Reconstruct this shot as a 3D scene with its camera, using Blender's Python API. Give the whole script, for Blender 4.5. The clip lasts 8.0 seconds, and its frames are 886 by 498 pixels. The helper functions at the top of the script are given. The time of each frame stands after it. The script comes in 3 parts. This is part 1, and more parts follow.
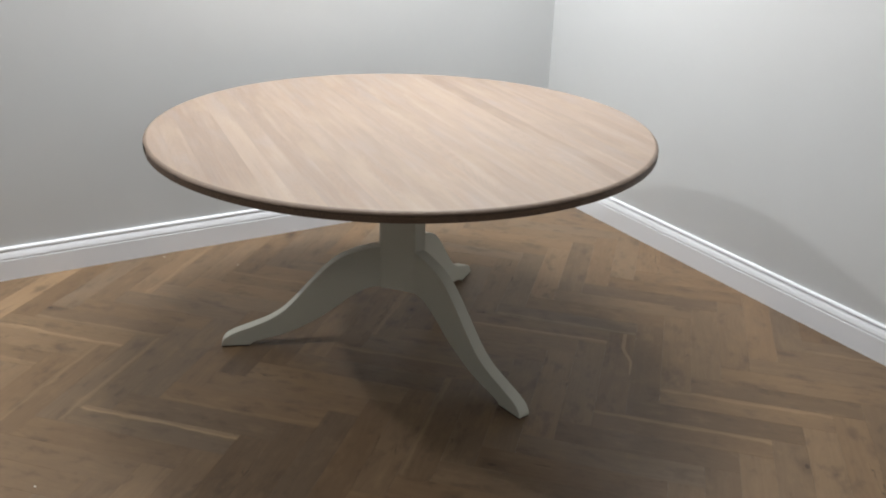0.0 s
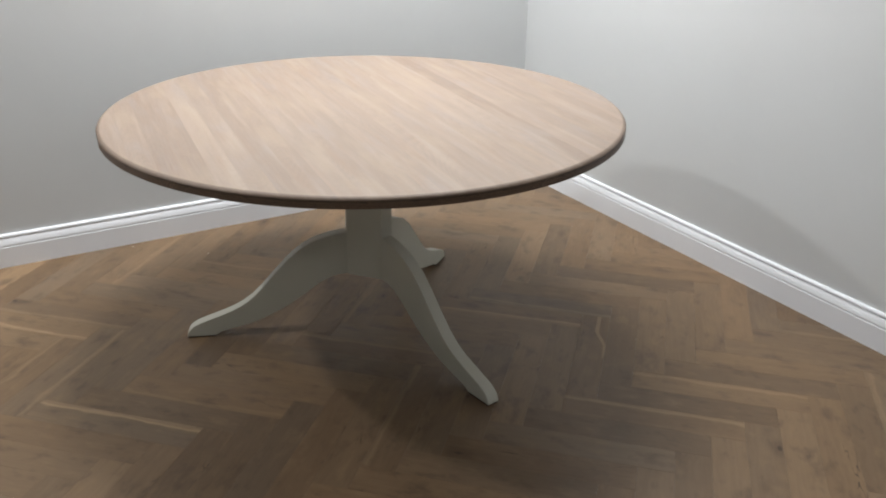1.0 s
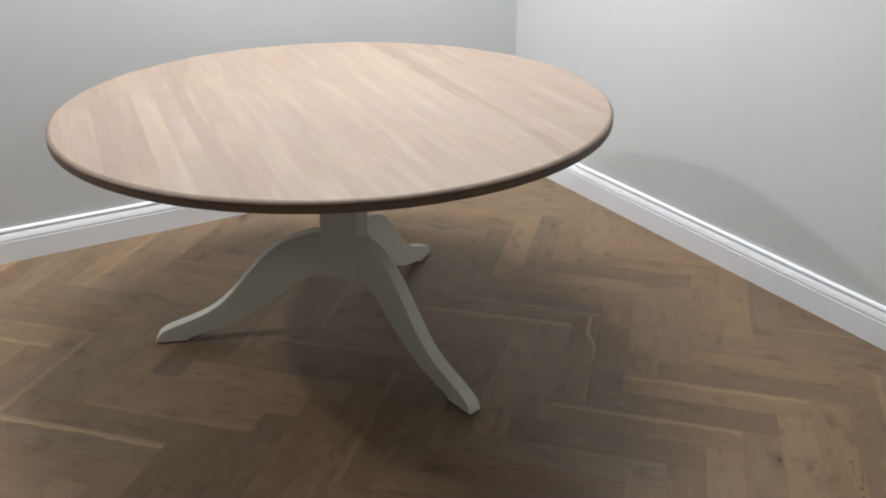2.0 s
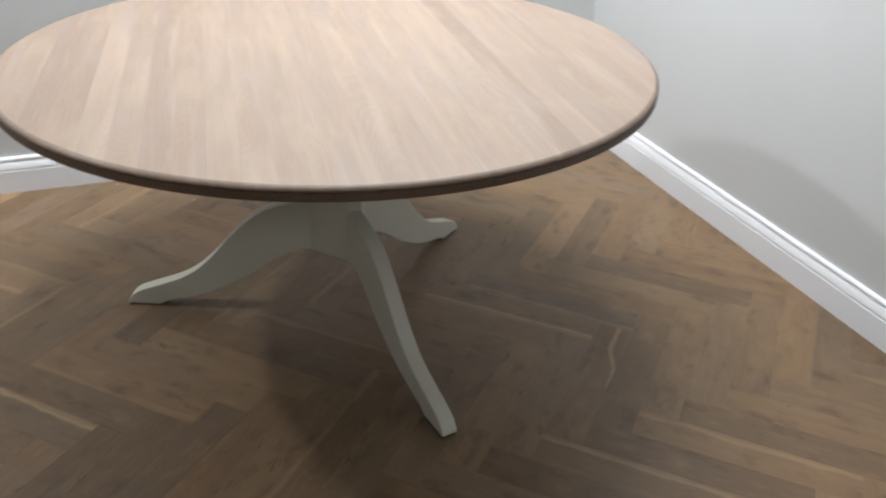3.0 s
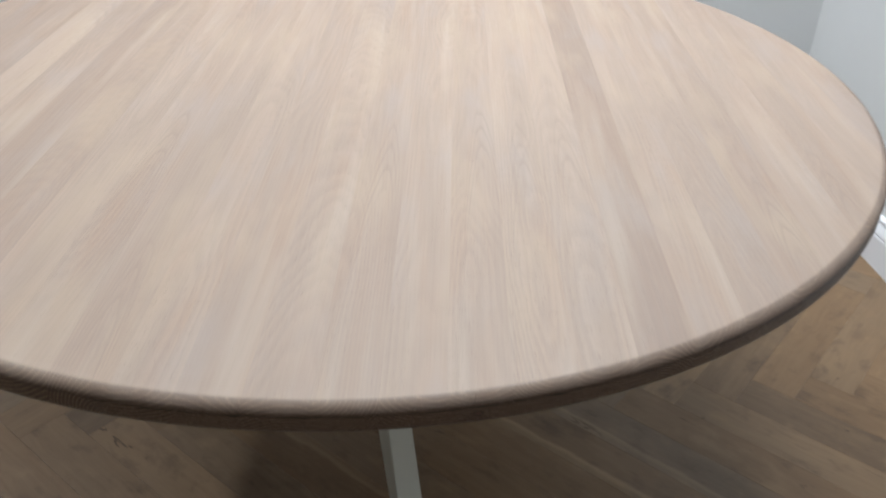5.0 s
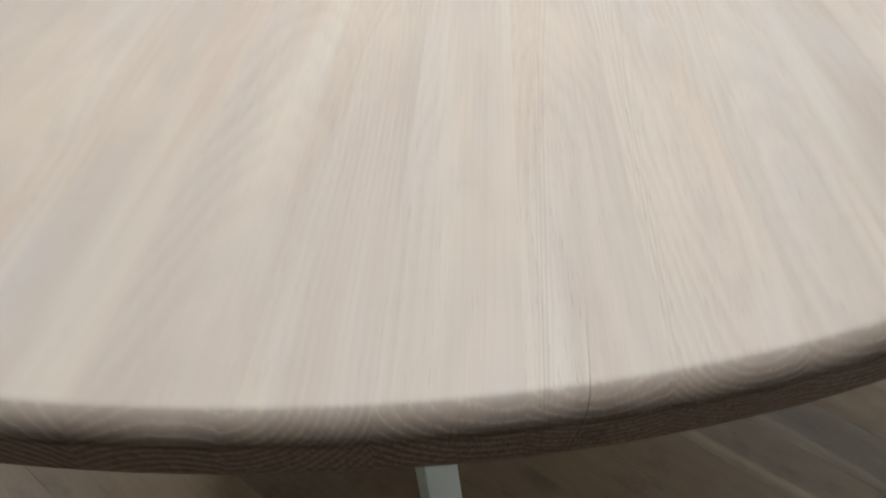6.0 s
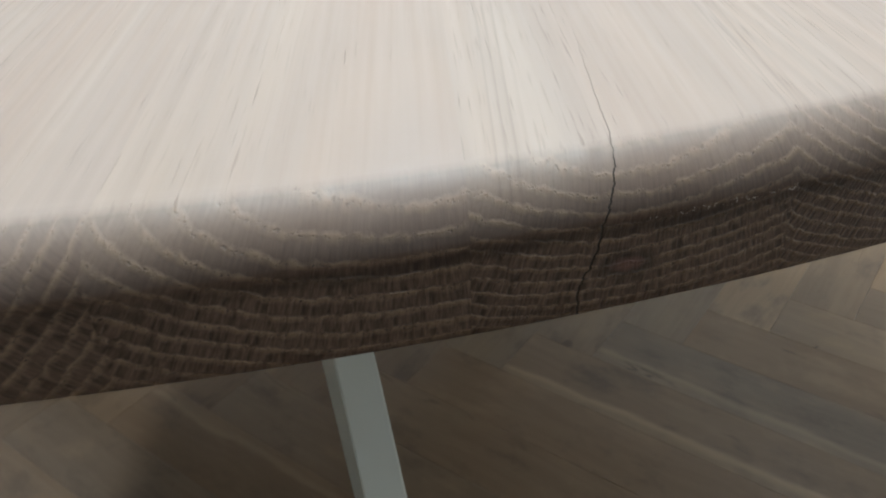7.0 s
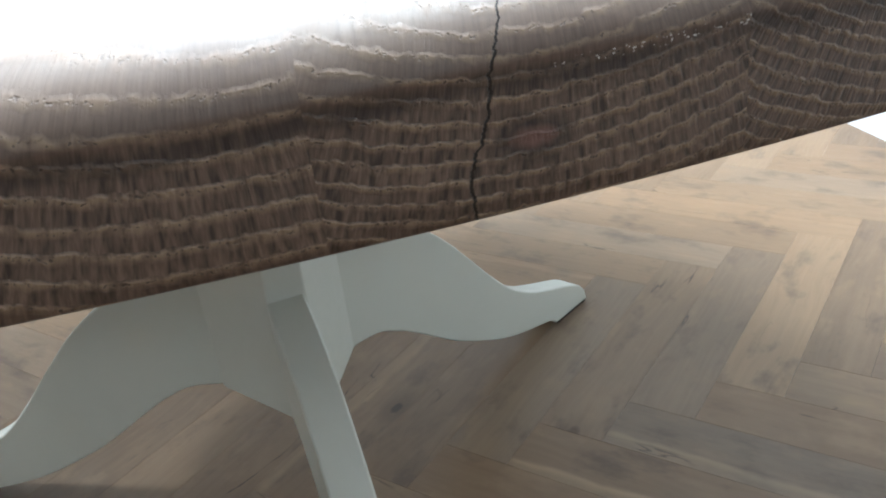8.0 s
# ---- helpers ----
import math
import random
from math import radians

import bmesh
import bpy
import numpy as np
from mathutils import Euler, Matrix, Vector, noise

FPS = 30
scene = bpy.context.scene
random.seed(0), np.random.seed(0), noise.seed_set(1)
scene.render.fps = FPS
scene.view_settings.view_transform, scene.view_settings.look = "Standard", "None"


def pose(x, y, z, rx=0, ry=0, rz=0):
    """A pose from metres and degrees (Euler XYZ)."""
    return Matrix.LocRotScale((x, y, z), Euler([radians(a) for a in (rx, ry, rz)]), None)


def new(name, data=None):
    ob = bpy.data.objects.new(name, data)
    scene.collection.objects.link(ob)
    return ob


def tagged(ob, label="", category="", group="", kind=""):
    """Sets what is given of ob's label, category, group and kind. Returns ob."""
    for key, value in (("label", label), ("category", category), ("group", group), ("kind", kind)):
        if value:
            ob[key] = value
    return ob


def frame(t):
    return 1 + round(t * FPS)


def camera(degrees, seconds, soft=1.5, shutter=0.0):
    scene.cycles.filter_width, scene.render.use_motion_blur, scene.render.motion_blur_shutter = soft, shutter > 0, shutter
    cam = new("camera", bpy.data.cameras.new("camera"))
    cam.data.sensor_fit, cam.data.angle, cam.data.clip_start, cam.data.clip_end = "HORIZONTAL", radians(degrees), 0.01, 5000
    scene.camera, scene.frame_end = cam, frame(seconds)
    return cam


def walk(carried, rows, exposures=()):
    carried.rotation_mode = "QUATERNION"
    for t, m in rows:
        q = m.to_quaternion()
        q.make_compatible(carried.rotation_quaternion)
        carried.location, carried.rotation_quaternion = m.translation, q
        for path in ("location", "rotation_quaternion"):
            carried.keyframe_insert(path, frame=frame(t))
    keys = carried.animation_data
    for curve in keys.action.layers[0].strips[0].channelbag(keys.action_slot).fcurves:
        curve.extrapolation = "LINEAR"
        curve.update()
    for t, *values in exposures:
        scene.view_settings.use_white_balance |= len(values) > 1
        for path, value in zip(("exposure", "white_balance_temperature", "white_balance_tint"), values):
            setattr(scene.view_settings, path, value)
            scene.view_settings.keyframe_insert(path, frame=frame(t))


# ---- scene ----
cam = camera(55.02, 8.0, soft=2.0, shutter=0.3)
PATH = [
    (0.0, pose(-1.2392, -2.3676, 1.4799, 66.824, -1.707, -29.833)),
    (0.5, pose(-1.1992, -2.3650, 1.4780, 66.222, -1.551, -29.956)),
    (1.0, pose(-1.1289, -2.3702, 1.4653, 65.689, -0.799, -30.449)),
    (1.2, pose(-1.1015, -2.3721, 1.4662, 65.594, -0.575, -30.508)),
    (2.3, pose(-0.8702, -2.2147, 1.4421, 63.953, 0.106, -30.142)),
    (2.5, pose(-0.7816, -2.1710, 1.4344, 63.632, -0.437, -29.730)),
    (2.7, pose(-0.6832, -2.1219, 1.4156, 62.657, -0.947, -28.343)),
    (3.0, pose(-0.5168, -2.0593, 1.4027, 60.354, -1.897, -20.801)),
    (3.2, pose(-0.4234, -2.0163, 1.4080, 58.850, -1.965, -16.157)),
    (3.5, pose(-0.3175, -1.9163, 1.3959, 58.061, -1.650, -14.929)),
    (4.0, pose(-0.1546, -1.6969, 1.3447, 56.686, -2.198, -12.677)),
    (4.2, pose(-0.1201, -1.6102, 1.3413, 56.428, -2.656, -12.803)),
    (4.5, pose(-0.0530, -1.5230, 1.3180, 57.090, -2.700, -9.410)),
    (4.7, pose(-0.0295, -1.4542, 1.3013, 57.728, -2.685, -6.971)),
    (5.8, pose(0.0061, -1.0651, 1.1064, 53.096, 1.155, -3.509)),
    (5.9, pose(0.0062, -1.0377, 1.0642, 52.237, -0.050, -3.765)),
    (6.0, pose(0.0115, -1.0124, 1.0218, 51.742, 0.079, -4.108)),
    (6.2, pose(0.0161, -0.9842, 0.9595, 51.973, 0.036, -4.365)),
    (6.5, pose(0.0315, -0.9418, 0.8821, 51.340, -0.015, -5.197)),
    (7.0, pose(0.0382, -0.9088, 0.8381, 55.571, 1.776, -9.540)),
    (7.2, pose(0.0398, -0.9055, 0.8233, 58.988, 2.984, -11.630)),
    (7.5, pose(0.0510, -0.9029, 0.8049, 62.308, 5.503, -12.154)),
    (7.7, pose(0.0540, -0.8985, 0.7936, 63.324, 6.024, -12.434)),
    (8.0, pose(0.0581, -0.8936, 0.7886, 62.997, 6.476, -12.292)),
]
EXPOSURES = [(0.0, -0.27, 6450, 9), (2.5, -0.18, 6400, 9), (3.5, -0.06, 6300, 9), (4.5, -0.30, 6250, 8),
             (5.8, -0.26, 5900, 6), (6.0, -0.15, 5900, 2), (6.5, 0.10, 5740, 1), (7.0, 0.02, 5790, 2), (7.5, 0.41, 5620, 2), (8.0, 0.98, 5500, 3)]
walk(cam, PATH, EXPOSURES)

# ---- light: inferred ceiling downlights and added fill lamps in a closed, white-painted room ----
world = bpy.data.worlds.new("room_world")
scene.world = world
world.use_nodes = True
world.node_tree.nodes["Background"].inputs[0].default_value = (0.8, 0.85, 1.0, 1)
world.node_tree.nodes["Background"].inputs[1].default_value = 0.01

CEIL = 2.88


def down_lamp(x, y, watts, colour=(1.0, 0.985, 0.96), size=0.5):
    data = bpy.data.lights.new("down_lamp", "AREA")
    data.shape, data.size, data.energy, data.color = "DISK", size, watts, colour
    ob = new("down_lamp", data)
    ob.location = (x, y, CEIL - 0.01)
    return ob


down_lamp(-2.30, 0.87, 56, size=0.22)
down_lamp(-0.10, 0.43, 50, size=0.62)
down_lamp(0.68, 0.37, 56, size=0.74)
# fill lamp added to the south to brighten the rim and legs
down_lamp(-1.8, -3.7, 9)
# unseen far lamp, inferred from the post's shading, raised as extra fill
down_lamp(1.0, -4.6, 21)


# ---- materials ----
def material(name):
    m = bpy.data.materials.new(name)
    m.use_nodes = True
    return m, m.node_tree, m.node_tree.nodes["Principled BSDF"]


def node(tree, kind, **settings):
    n = tree.nodes.new(kind)
    for key, value in settings.items():
        if key == "operation":
            n.operation = value
        elif key == "data_type":
            n.data_type = value
        elif key == "blend_type":
            n.blend_type = value
        elif key == "interpolation_type":
            n.interpolation_type = value
        elif key == "feature":
            n.feature = value
    return n


def put(tree, socket, value):
    if isinstance(value, bpy.types.NodeSocket):
        tree.links.new(value, socket)
    else:
        socket.default_value = value


def calc(tree, op, a, b=0.0, c=0.0):
    n = node(tree, "ShaderNodeMath", operation=op)
    for i, v in enumerate((a, b, c)):
        put(tree, n.inputs[i], v)
    return n.outputs[0]


def span(tree, value, lo, hi, a=0.0, b=1.0, kind="LINEAR"):
    n = node(tree, "ShaderNodeMapRange", interpolation_type=kind)
    for i, v in enumerate((value, lo, hi, a, b)):
        put(tree, n.inputs[i], v)
    return n.outputs[0]


def blend(tree, fac, a, b, mode="MIX"):
    n = node(tree, "ShaderNodeMix", data_type="RGBA", blend_type=mode)
    put(tree, n.inputs[0], fac)
    for i, v in ((6, a), (7, b)):
        put(tree, n.inputs[i], (*v, 1) if isinstance(v, tuple) and len(v) == 3 else v)
    return n.outputs[2]


def vec(tree, x, y, z):
    n = node(tree, "ShaderNodeCombineXYZ")
    for i, v in enumerate((x, y, z)):
        put(tree, n.inputs[i], v)
    return n.outputs[0]


def fuzz(tree, vector, scale, detail=3.0, rough=0.55):
    n = node(tree, "ShaderNodeTexNoise")
    put(tree, n.inputs["Vector"], vector)
    n.inputs["Scale"].default_value, n.inputs["Detail"].default_value = scale, detail
    n.inputs["Roughness"].default_value = rough
    return n.outputs[0]


def relief(tree, bsdf, height, strength, distance):
    n = node(tree, "ShaderNodeBump")
    n.inputs["Strength"].default_value, n.inputs["Distance"].default_value = strength, distance
    put(tree, n.inputs["Height"], height)
    put(tree, bsdf.inputs["Normal"], n.outputs[0])


def split(tree, vector):
    n = node(tree, "ShaderNodeSeparateXYZ")
    put(tree, n.inputs[0], vector)
    return n.outputs


def painted(name, colour, rough, grain=60.0, bump=0.12, mottle=0.05):
    m, t, b = material(name)
    co = t.nodes.new("ShaderNodeTexCoord").outputs["Object"]
    broad, fine = fuzz(t, co, 2.2, 4), fuzz(t, co, grain, 3)
    dark = tuple(c * (1 - mottle) for c in colour)
    put(t, b.inputs["Base Color"], blend(t, span(t, broad, 0.3, 0.7), dark, colour))
    put(t, b.inputs["Roughness"], span(t, fine, 0.3, 0.7, rough - 0.05, rough + 0.05))
    relief(t, b, fine, bump, 0.0006)
    return m


WALL = painted("grey_wall_paint", (0.584, 0.606, 0.621), 0.6, 220, 0.15, 0.03)
CEILING = painted("white_ceiling_paint", (0.80, 0.80, 0.79), 0.8, 150, 0.1, 0.02)
TRIM = painted("white_satin_trim", (0.80, 0.83, 0.885), 0.55, 300, 0.02, 0.02)
LEG = painted("putty_grey_paint", (0.50, 0.50, 0.435), 0.45, 90, 0.1, 0.06)


def oak_floor(name, random_socket):
    """Smoked oak planks: the tone of each plank, long grain, knots and a pale sapwood edge."""
    m, t, b = material(name)
    uv = t.nodes.new("ShaderNodeUVMap")
    uv.uv_map = "plank"
    s = split(t, uv.outputs[0])
    if random_socket == "object":
        info = t.nodes.new("ShaderNodeObjectInfo")
        rnd = info.outputs["Random"]
        pick = split(t, info.outputs["Color"])
        sap_amount, lift, flip = pick[1], pick[0], span(t, pick[2], 0, 1, -1, 1)
        from_x = span(t, info.outputs["Alpha"], 0, 1, 0.262, -0.27)
    else:
        rnd = t.nodes.new("ShaderNodeNewGeometry").outputs["Random Per Island"]
        sap_amount, lift, flip, from_x = 0.0, rnd, -1.0, -1.0
    shift = calc(t, "MULTIPLY", rnd, 37.0)
    along, across = s[0], s[1]
    wav = fuzz(t, vec(t, calc(t, "MULTIPLY", along, 4.0), calc(t, "MULTIPLY", across, 12.0), shift), 1.0, 2)
    bent = calc(t, "ADD", across, calc(t, "MULTIPLY", calc(t, "SUBTRACT", wav, 0.5), 0.05))
    grain = fuzz(t, vec(t, calc(t, "MULTIPLY", along, 5.0), calc(t, "MULTIPLY", bent, 120.0), shift), 1.0, 4, 0.6)
    pores = fuzz(t, vec(t, calc(t, "MULTIPLY", along, 25.0), calc(t, "MULTIPLY", bent, 700.0), shift), 1.0, 2)
    cloud = fuzz(t, vec(t, calc(t, "MULTIPLY", along, 6.0), calc(t, "MULTIPLY", across, 14.0), shift), 1.0, 3)
    base = blend(t, lift, (0.093, 0.063, 0.0405), (0.274, 0.186, 0.109))
    tinge = calc(t, "FRACT", calc(t, "MULTIPLY", rnd, 7.31))
    base = blend(t, span(t, tinge, 0.55, 1.0, 0, 0.55), base, blend(t, 1.0, base, (0.90, 1.02, 1.22), "MULTIPLY"))
    base = blend(t, span(t, tinge, 0.45, 0.0, 0, 0.32), base, blend(t, 1.0, base, (1.10, 0.98, 0.84), "MULTIPLY"))
    base = blend(t, span(t, grain, 0.35, 0.75, 0, 0.36), base, blend(t, 1.0, base, (0.62, 0.58, 0.55), "MULTIPLY"))
    base = blend(t, span(t, cloud, 0.5, 0.78, 0, 0.45), base, (0.230, 0.156, 0.090))
    blotch = fuzz(t, vec(t, calc(t, "MULTIPLY", along, 9.0), calc(t, "MULTIPLY", across, 16.0), calc(t, "ADD", shift, 11.0)), 1.0, 4, 0.65)
    base = blend(t, span(t, blotch, 0.46, 0.28, 0, 0.6), base, (0.062, 0.044, 0.032))
    base = blend(t, span(t, blotch, 0.56, 0.74, 0, 0.4), base, (0.248, 0.167, 0.095))
    knot = node(t, "ShaderNodeTexVoronoi", feature="F1")
    put(t, knot.inputs["Vector"], vec(t, calc(t, "MULTIPLY", along, 5.0), calc(t, "MULTIPLY", across, 9.0), shift))
    knot.inputs["Scale"].default_value = 1.0
    rare = split(t, knot.outputs["Color"])
    seat = calc(t, "ADD", knot.outputs["Distance"], calc(t, "MULTIPLY", calc(t, "SUBTRACT", blotch, 0.5), 0.22))
    core = span(t, rare[1], 0, 1, 0.03, 0.10)
    there = span(t, rare[0], 0.66, 0.72)
    base = blend(t, calc(t, "MULTIPLY", there, span(t, seat, core, calc(t, "ADD", core, 0.22), 0.45, 0.0, "SMOOTHSTEP")), base, (0.070, 0.047, 0.032))
    base = blend(t, calc(t, "MULTIPLY", there, span(t, seat, calc(t, "MULTIPLY", core, 0.5), core, 0.75, 0.0, "SMOOTHSTEP")), base, (0.03, 0.021, 0.016))
    fine = fuzz(t, vec(t, calc(t, "MULTIPLY", along, 3.5), calc(t, "MULTIPLY", across, 22.0), calc(t, "ADD", shift, 5.0)), 1.0, 3)
    check = calc(t, "MULTIPLY", span(t, calc(t, "ABSOLUTE", calc(t, "SUBTRACT", fine, 0.5)), 0.003, 0.010, 1, 0), span(t, wav, 0.60, 0.66))
    base = blend(t, calc(t, "MULTIPLY", check, 0.7), base, (0.025, 0.018, 0.013))
    edge = calc(t, "ADD", calc(t, "MULTIPLY", across, flip), calc(t, "MULTIPLY", calc(t, "SUBTRACT", cloud, 0.5), 0.05))
    sap = calc(t, "MULTIPLY", span(t, edge, 0.022, 0.032, 0, 1, "SMOOTHSTEP"), sap_amount)
    sap = calc(t, "MULTIPLY", sap, span(t, edge, 0.034, 0.042, 1, 0.45))
    sap = calc(t, "MULTIPLY", sap, span(t, along, from_x, calc(t, "ADD", from_x, 0.02)))
    # one plank has a crooked pale streak instead of a straight edge
    crooked = calc(t, "GREATER_THAN", sap_amount, 0.95)
    mid = span(t, along, 0.05, 0.165, -0.044, -0.011, "SMOOTHSTEP")
    half = span(t, along, -0.03, 0.11, 0.0012, 0.0068)
    streak = span(t, calc(t, "SUBTRACT", calc(t, "ABSOLUTE", calc(t, "SUBTRACT", across, mid)), half), -0.0008, 0.0012, 1, 0)
    streak = calc(t, "MULTIPLY", streak, span(t, along, -0.03, -0.015))
    sap = calc(t, "ADD", calc(t, "MULTIPLY", calc(t, "MULTIPLY", crooked, 0.62), streak), calc(t, "MULTIPLY", calc(t, "SUBTRACT", 1.0, crooked), sap))
    base = blend(t, calc(t, "MULTIPLY", sap, 0.8), base, (0.335, 0.240, 0.145))
    put(t, b.inputs["Base Color"], base)
    put(t, b.inputs["Roughness"], span(t, pores, 0.3, 0.7, 0.33, 0.47))
    put(t, b.inputs["Specular IOR Level"], 0.28)
    relief(t, b, calc(t, "ADD", pores, grain), 0.16, 0.0004)
    return m


PLANK = oak_floor("smoked_oak_plank", "object")
PLANK_FAR = oak_floor("smoked_oak_plank_field", "island")

R_TOP, Z_TOP, THICK = 0.7985, 0.77, 0.0298
GRAIN = radians(83.4)
STAVE, SEAM = 0.0592, -0.1502


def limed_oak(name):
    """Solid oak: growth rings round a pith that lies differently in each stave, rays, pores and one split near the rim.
    The limed top face is pale; the sawn and rounded edge took up the stain and is dark, and its roundover also has
    shade painted into its colour."""
    m, t, b = material(name)
    co = split(t, t.nodes.new("ShaderNodeTexCoord").outputs["Object"])
    info = t.nodes.new("ShaderNodeObjectInfo")
    rnd = info.outputs["Random"]
    tint = split(t, info.outputs["Color"])
    u, w, z = co[0], co[1], co[2]
    shift = calc(t, "MULTIPLY", rnd, 29.0)
    slow = fuzz(t, vec(t, calc(t, "MULTIPLY", w, 1.5), calc(t, "MULTIPLY", u, 7.0), shift), 1.0, 2)
    wave = fuzz(t, vec(t, calc(t, "MULTIPLY", w, 2.5), calc(t, "MULTIPLY", u, 45.0), calc(t, "ADD", shift, calc(t, "MULTIPLY", z, 45.0))), 1.0, 2)
    ripple = fuzz(t, vec(t, calc(t, "MULTIPLY", u, 420.0), shift, calc(t, "MULTIPLY", z, 300.0)), 1.0, 2)
    pu = calc(t, "SUBTRACT", u, span(t, info.outputs["Alpha"], 0, 1, -0.04, 0.04))
    pz = calc(t, "ADD", z, span(t, tint[2], 0, 1, -0.11, 0.11))
    lean = calc(t, "MULTIPLY", calc(t, "SUBTRACT", calc(t, "FRACT", calc(t, "MULTIPLY", rnd, 13.7)), 0.5), 0.16)
    pz = calc(t, "ADD", pz, calc(t, "MULTIPLY", calc(t, "ADD", w, 0.79), lean))
    pz = calc(t, "ADD", pz, calc(t, "MULTIPLY", calc(t, "SUBTRACT", slow, 0.5), span(t, w, -0.79, -0.60, 0.0, 0.05)))
    rad = calc(t, "SQRT", calc(t, "ADD", calc(t, "POWER", pu, 2.0), calc(t, "POWER", pz, 2.0)))
    rad = calc(t, "ADD", rad, calc(t, "MULTIPLY", calc(t, "SUBTRACT", wave, 0.5), 0.003))
    rad = calc(t, "ADD", rad, calc(t, "MULTIPLY", calc(t, "SUBTRACT", ripple, 0.5), 0.0017))
    split_here = calc(t, "GREATER_THAN", tint[1], 0.9)
    many = calc(t, "SUBTRACT", span(t, tint[1], 0, 1, 190.0, 480.0), calc(t, "MULTIPLY", split_here, 95.0))
    ring = calc(t, "FRACT", calc(t, "MULTIPLY", rad, many))
    figure = calc(t, "MULTIPLY", span(t, ring, 0.0, 0.30, 0, 1, "SMOOTHSTEP"), span(t, ring, 0.30, 1.0, 1, 0, "SMOOTHSTEP"))
    line = calc(t, "MULTIPLY", span(t, ring, 0.0, 0.14), span(t, ring, 0.18, 0.50, 1, 0))
    turn = calc(t, "ARCTAN2", pu, pz)
    bead = fuzz(t, vec(t, calc(t, "MULTIPLY", u, 650.0), calc(t, "MULTIPLY", w, 30.0), calc(t, "MULTIPLY", z, 650.0)), 1.0, 2)
    line = calc(t, "MULTIPLY", line, span(t, bead, 0.34, 0.58, 0.25, 1.0))
    course = calc(t, "MULTIPLY", calc(t, "FLOOR", calc(t, "MULTIPLY", rad, many)), 7.37)
    rays = fuzz(t, vec(t, calc(t, "MULTIPLY", turn, 120.0), calc(t, "MULTIPLY", rad, 200.0), calc(t, "ADD", shift, course)), 1.0, 2, 0.6)
    speck = fuzz(t, vec(t, calc(t, "MULTIPLY", u, 1500.0), calc(t, "MULTIPLY", w, 45.0), calc(t, "MULTIPLY", z, 1500.0)), 1.0, 1)
    fibre = fuzz(t, vec(t, calc(t, "MULTIPLY", u, 420.0), calc(t, "MULTIPLY", w, 7.0), calc(t, "MULTIPLY", z, 420.0)), 1.0, 3)
    broad = fuzz(t, vec(t, calc(t, "MULTIPLY", u, 30.0), calc(t, "MULTIPLY", w, 2.5), shift), 1.0, 2)
    # the split: a hairline that wanders aside as it runs down the rim
    way = calc(t, "ADD", span(t, z, -0.0245, -0.0125, -0.0034, 0.0, "SMOOTHSTEP"), span(t, z, -0.0105, -0.002, -0.0027, 0.0))
    jag = fuzz(t, vec(t, calc(t, "MULTIPLY", w, 25.0), 0.0, calc(t, "MULTIPLY", z, 420.0)), 1.0, 4, 0.75)
    path = calc(t, "ADD", way, calc(t, "MULTIPLY", calc(t, "SUBTRACT", jag, 0.5), 0.0026))
    path = calc(t, "ADD", path, span(t, w, -0.788, -0.705, -0.0048, -0.0004))
    off = calc(t, "ABSOLUTE", calc(t, "SUBTRACT", u, path))
    reach = calc(t, "MULTIPLY", calc(t, "MULTIPLY", span(t, w, -0.789, -0.772, 1.0, 0.42), span(t, w, -0.78, -0.70, 1.0, 0.12)), split_here)
    gape = calc(t, "MULTIPLY", reach, span(t, z, -0.012, -0.002, 1.35, 1.0))
    crack = calc(t, "MULTIPLY", span(t, off, calc(t, "MULTIPLY", gape, 0.00014), calc(t, "MULTIPLY", gape, 0.00032), 1, 0), span(t, reach, 0.1, 0.4))
    upright = span(t, z, -0.0090, -0.0115)
    rays = calc(t, "ADD", 0.5, calc(t, "MULTIPLY", calc(t, "SUBTRACT", rays, 0.5), span(t, upright, 0, 1, 0.45, 1.0)))
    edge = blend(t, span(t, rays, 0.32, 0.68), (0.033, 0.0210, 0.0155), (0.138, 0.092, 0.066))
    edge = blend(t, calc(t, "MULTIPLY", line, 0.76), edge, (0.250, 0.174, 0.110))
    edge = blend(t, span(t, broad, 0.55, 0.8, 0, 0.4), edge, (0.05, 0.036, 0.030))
    pore = fuzz(t, vec(t, calc(t, "MULTIPLY", u, 1900.0), calc(t, "MULTIPLY", w, 500.0), calc(t, "MULTIPLY", z, 1900.0)), 1.0, 1)
    pit = calc(t, "MULTIPLY", span(t, pore, 0.58, 0.66), calc(t, "MULTIPLY", span(t, ring, 0.10, 0.16), span(t, ring, 0.24, 0.32, 1, 0)))
    edge = blend(t, calc(t, "MULTIPLY", pit, 0.8), edge, (0.03, 0.02, 0.015))
    edge_height = calc(t, "ADD", calc(t, "MULTIPLY", line, span(t, upright, 0, 1, 0.34, 0.65)), calc(t, "SUBTRACT", calc(t, "MULTIPLY", rays, 0.75), calc(t, "MULTIPLY", pit, 0.35)))
    face = blend(t, tint[0], (0.200, 0.147, 0.119), (0.330, 0.263, 0.216))
    face = blend(t, calc(t, "MULTIPLY", figure, span(t, slow, 0.35, 0.7, 0.09, 0.30)), face, (0.195, 0.160, 0.140))
    face = blend(t, span(t, fibre, 0.45, 0.75, 0, 0.20), face, blend(t, 1.0, face, (0.82, 0.79, 0.77), "MULTIPLY"))
    face = blend(t, span(t, broad, 0.45, 0.75, 0, 0.5), face, blend(t, 1.0, face, (1.04, 0.93, 0.84), "MULTIPLY"))
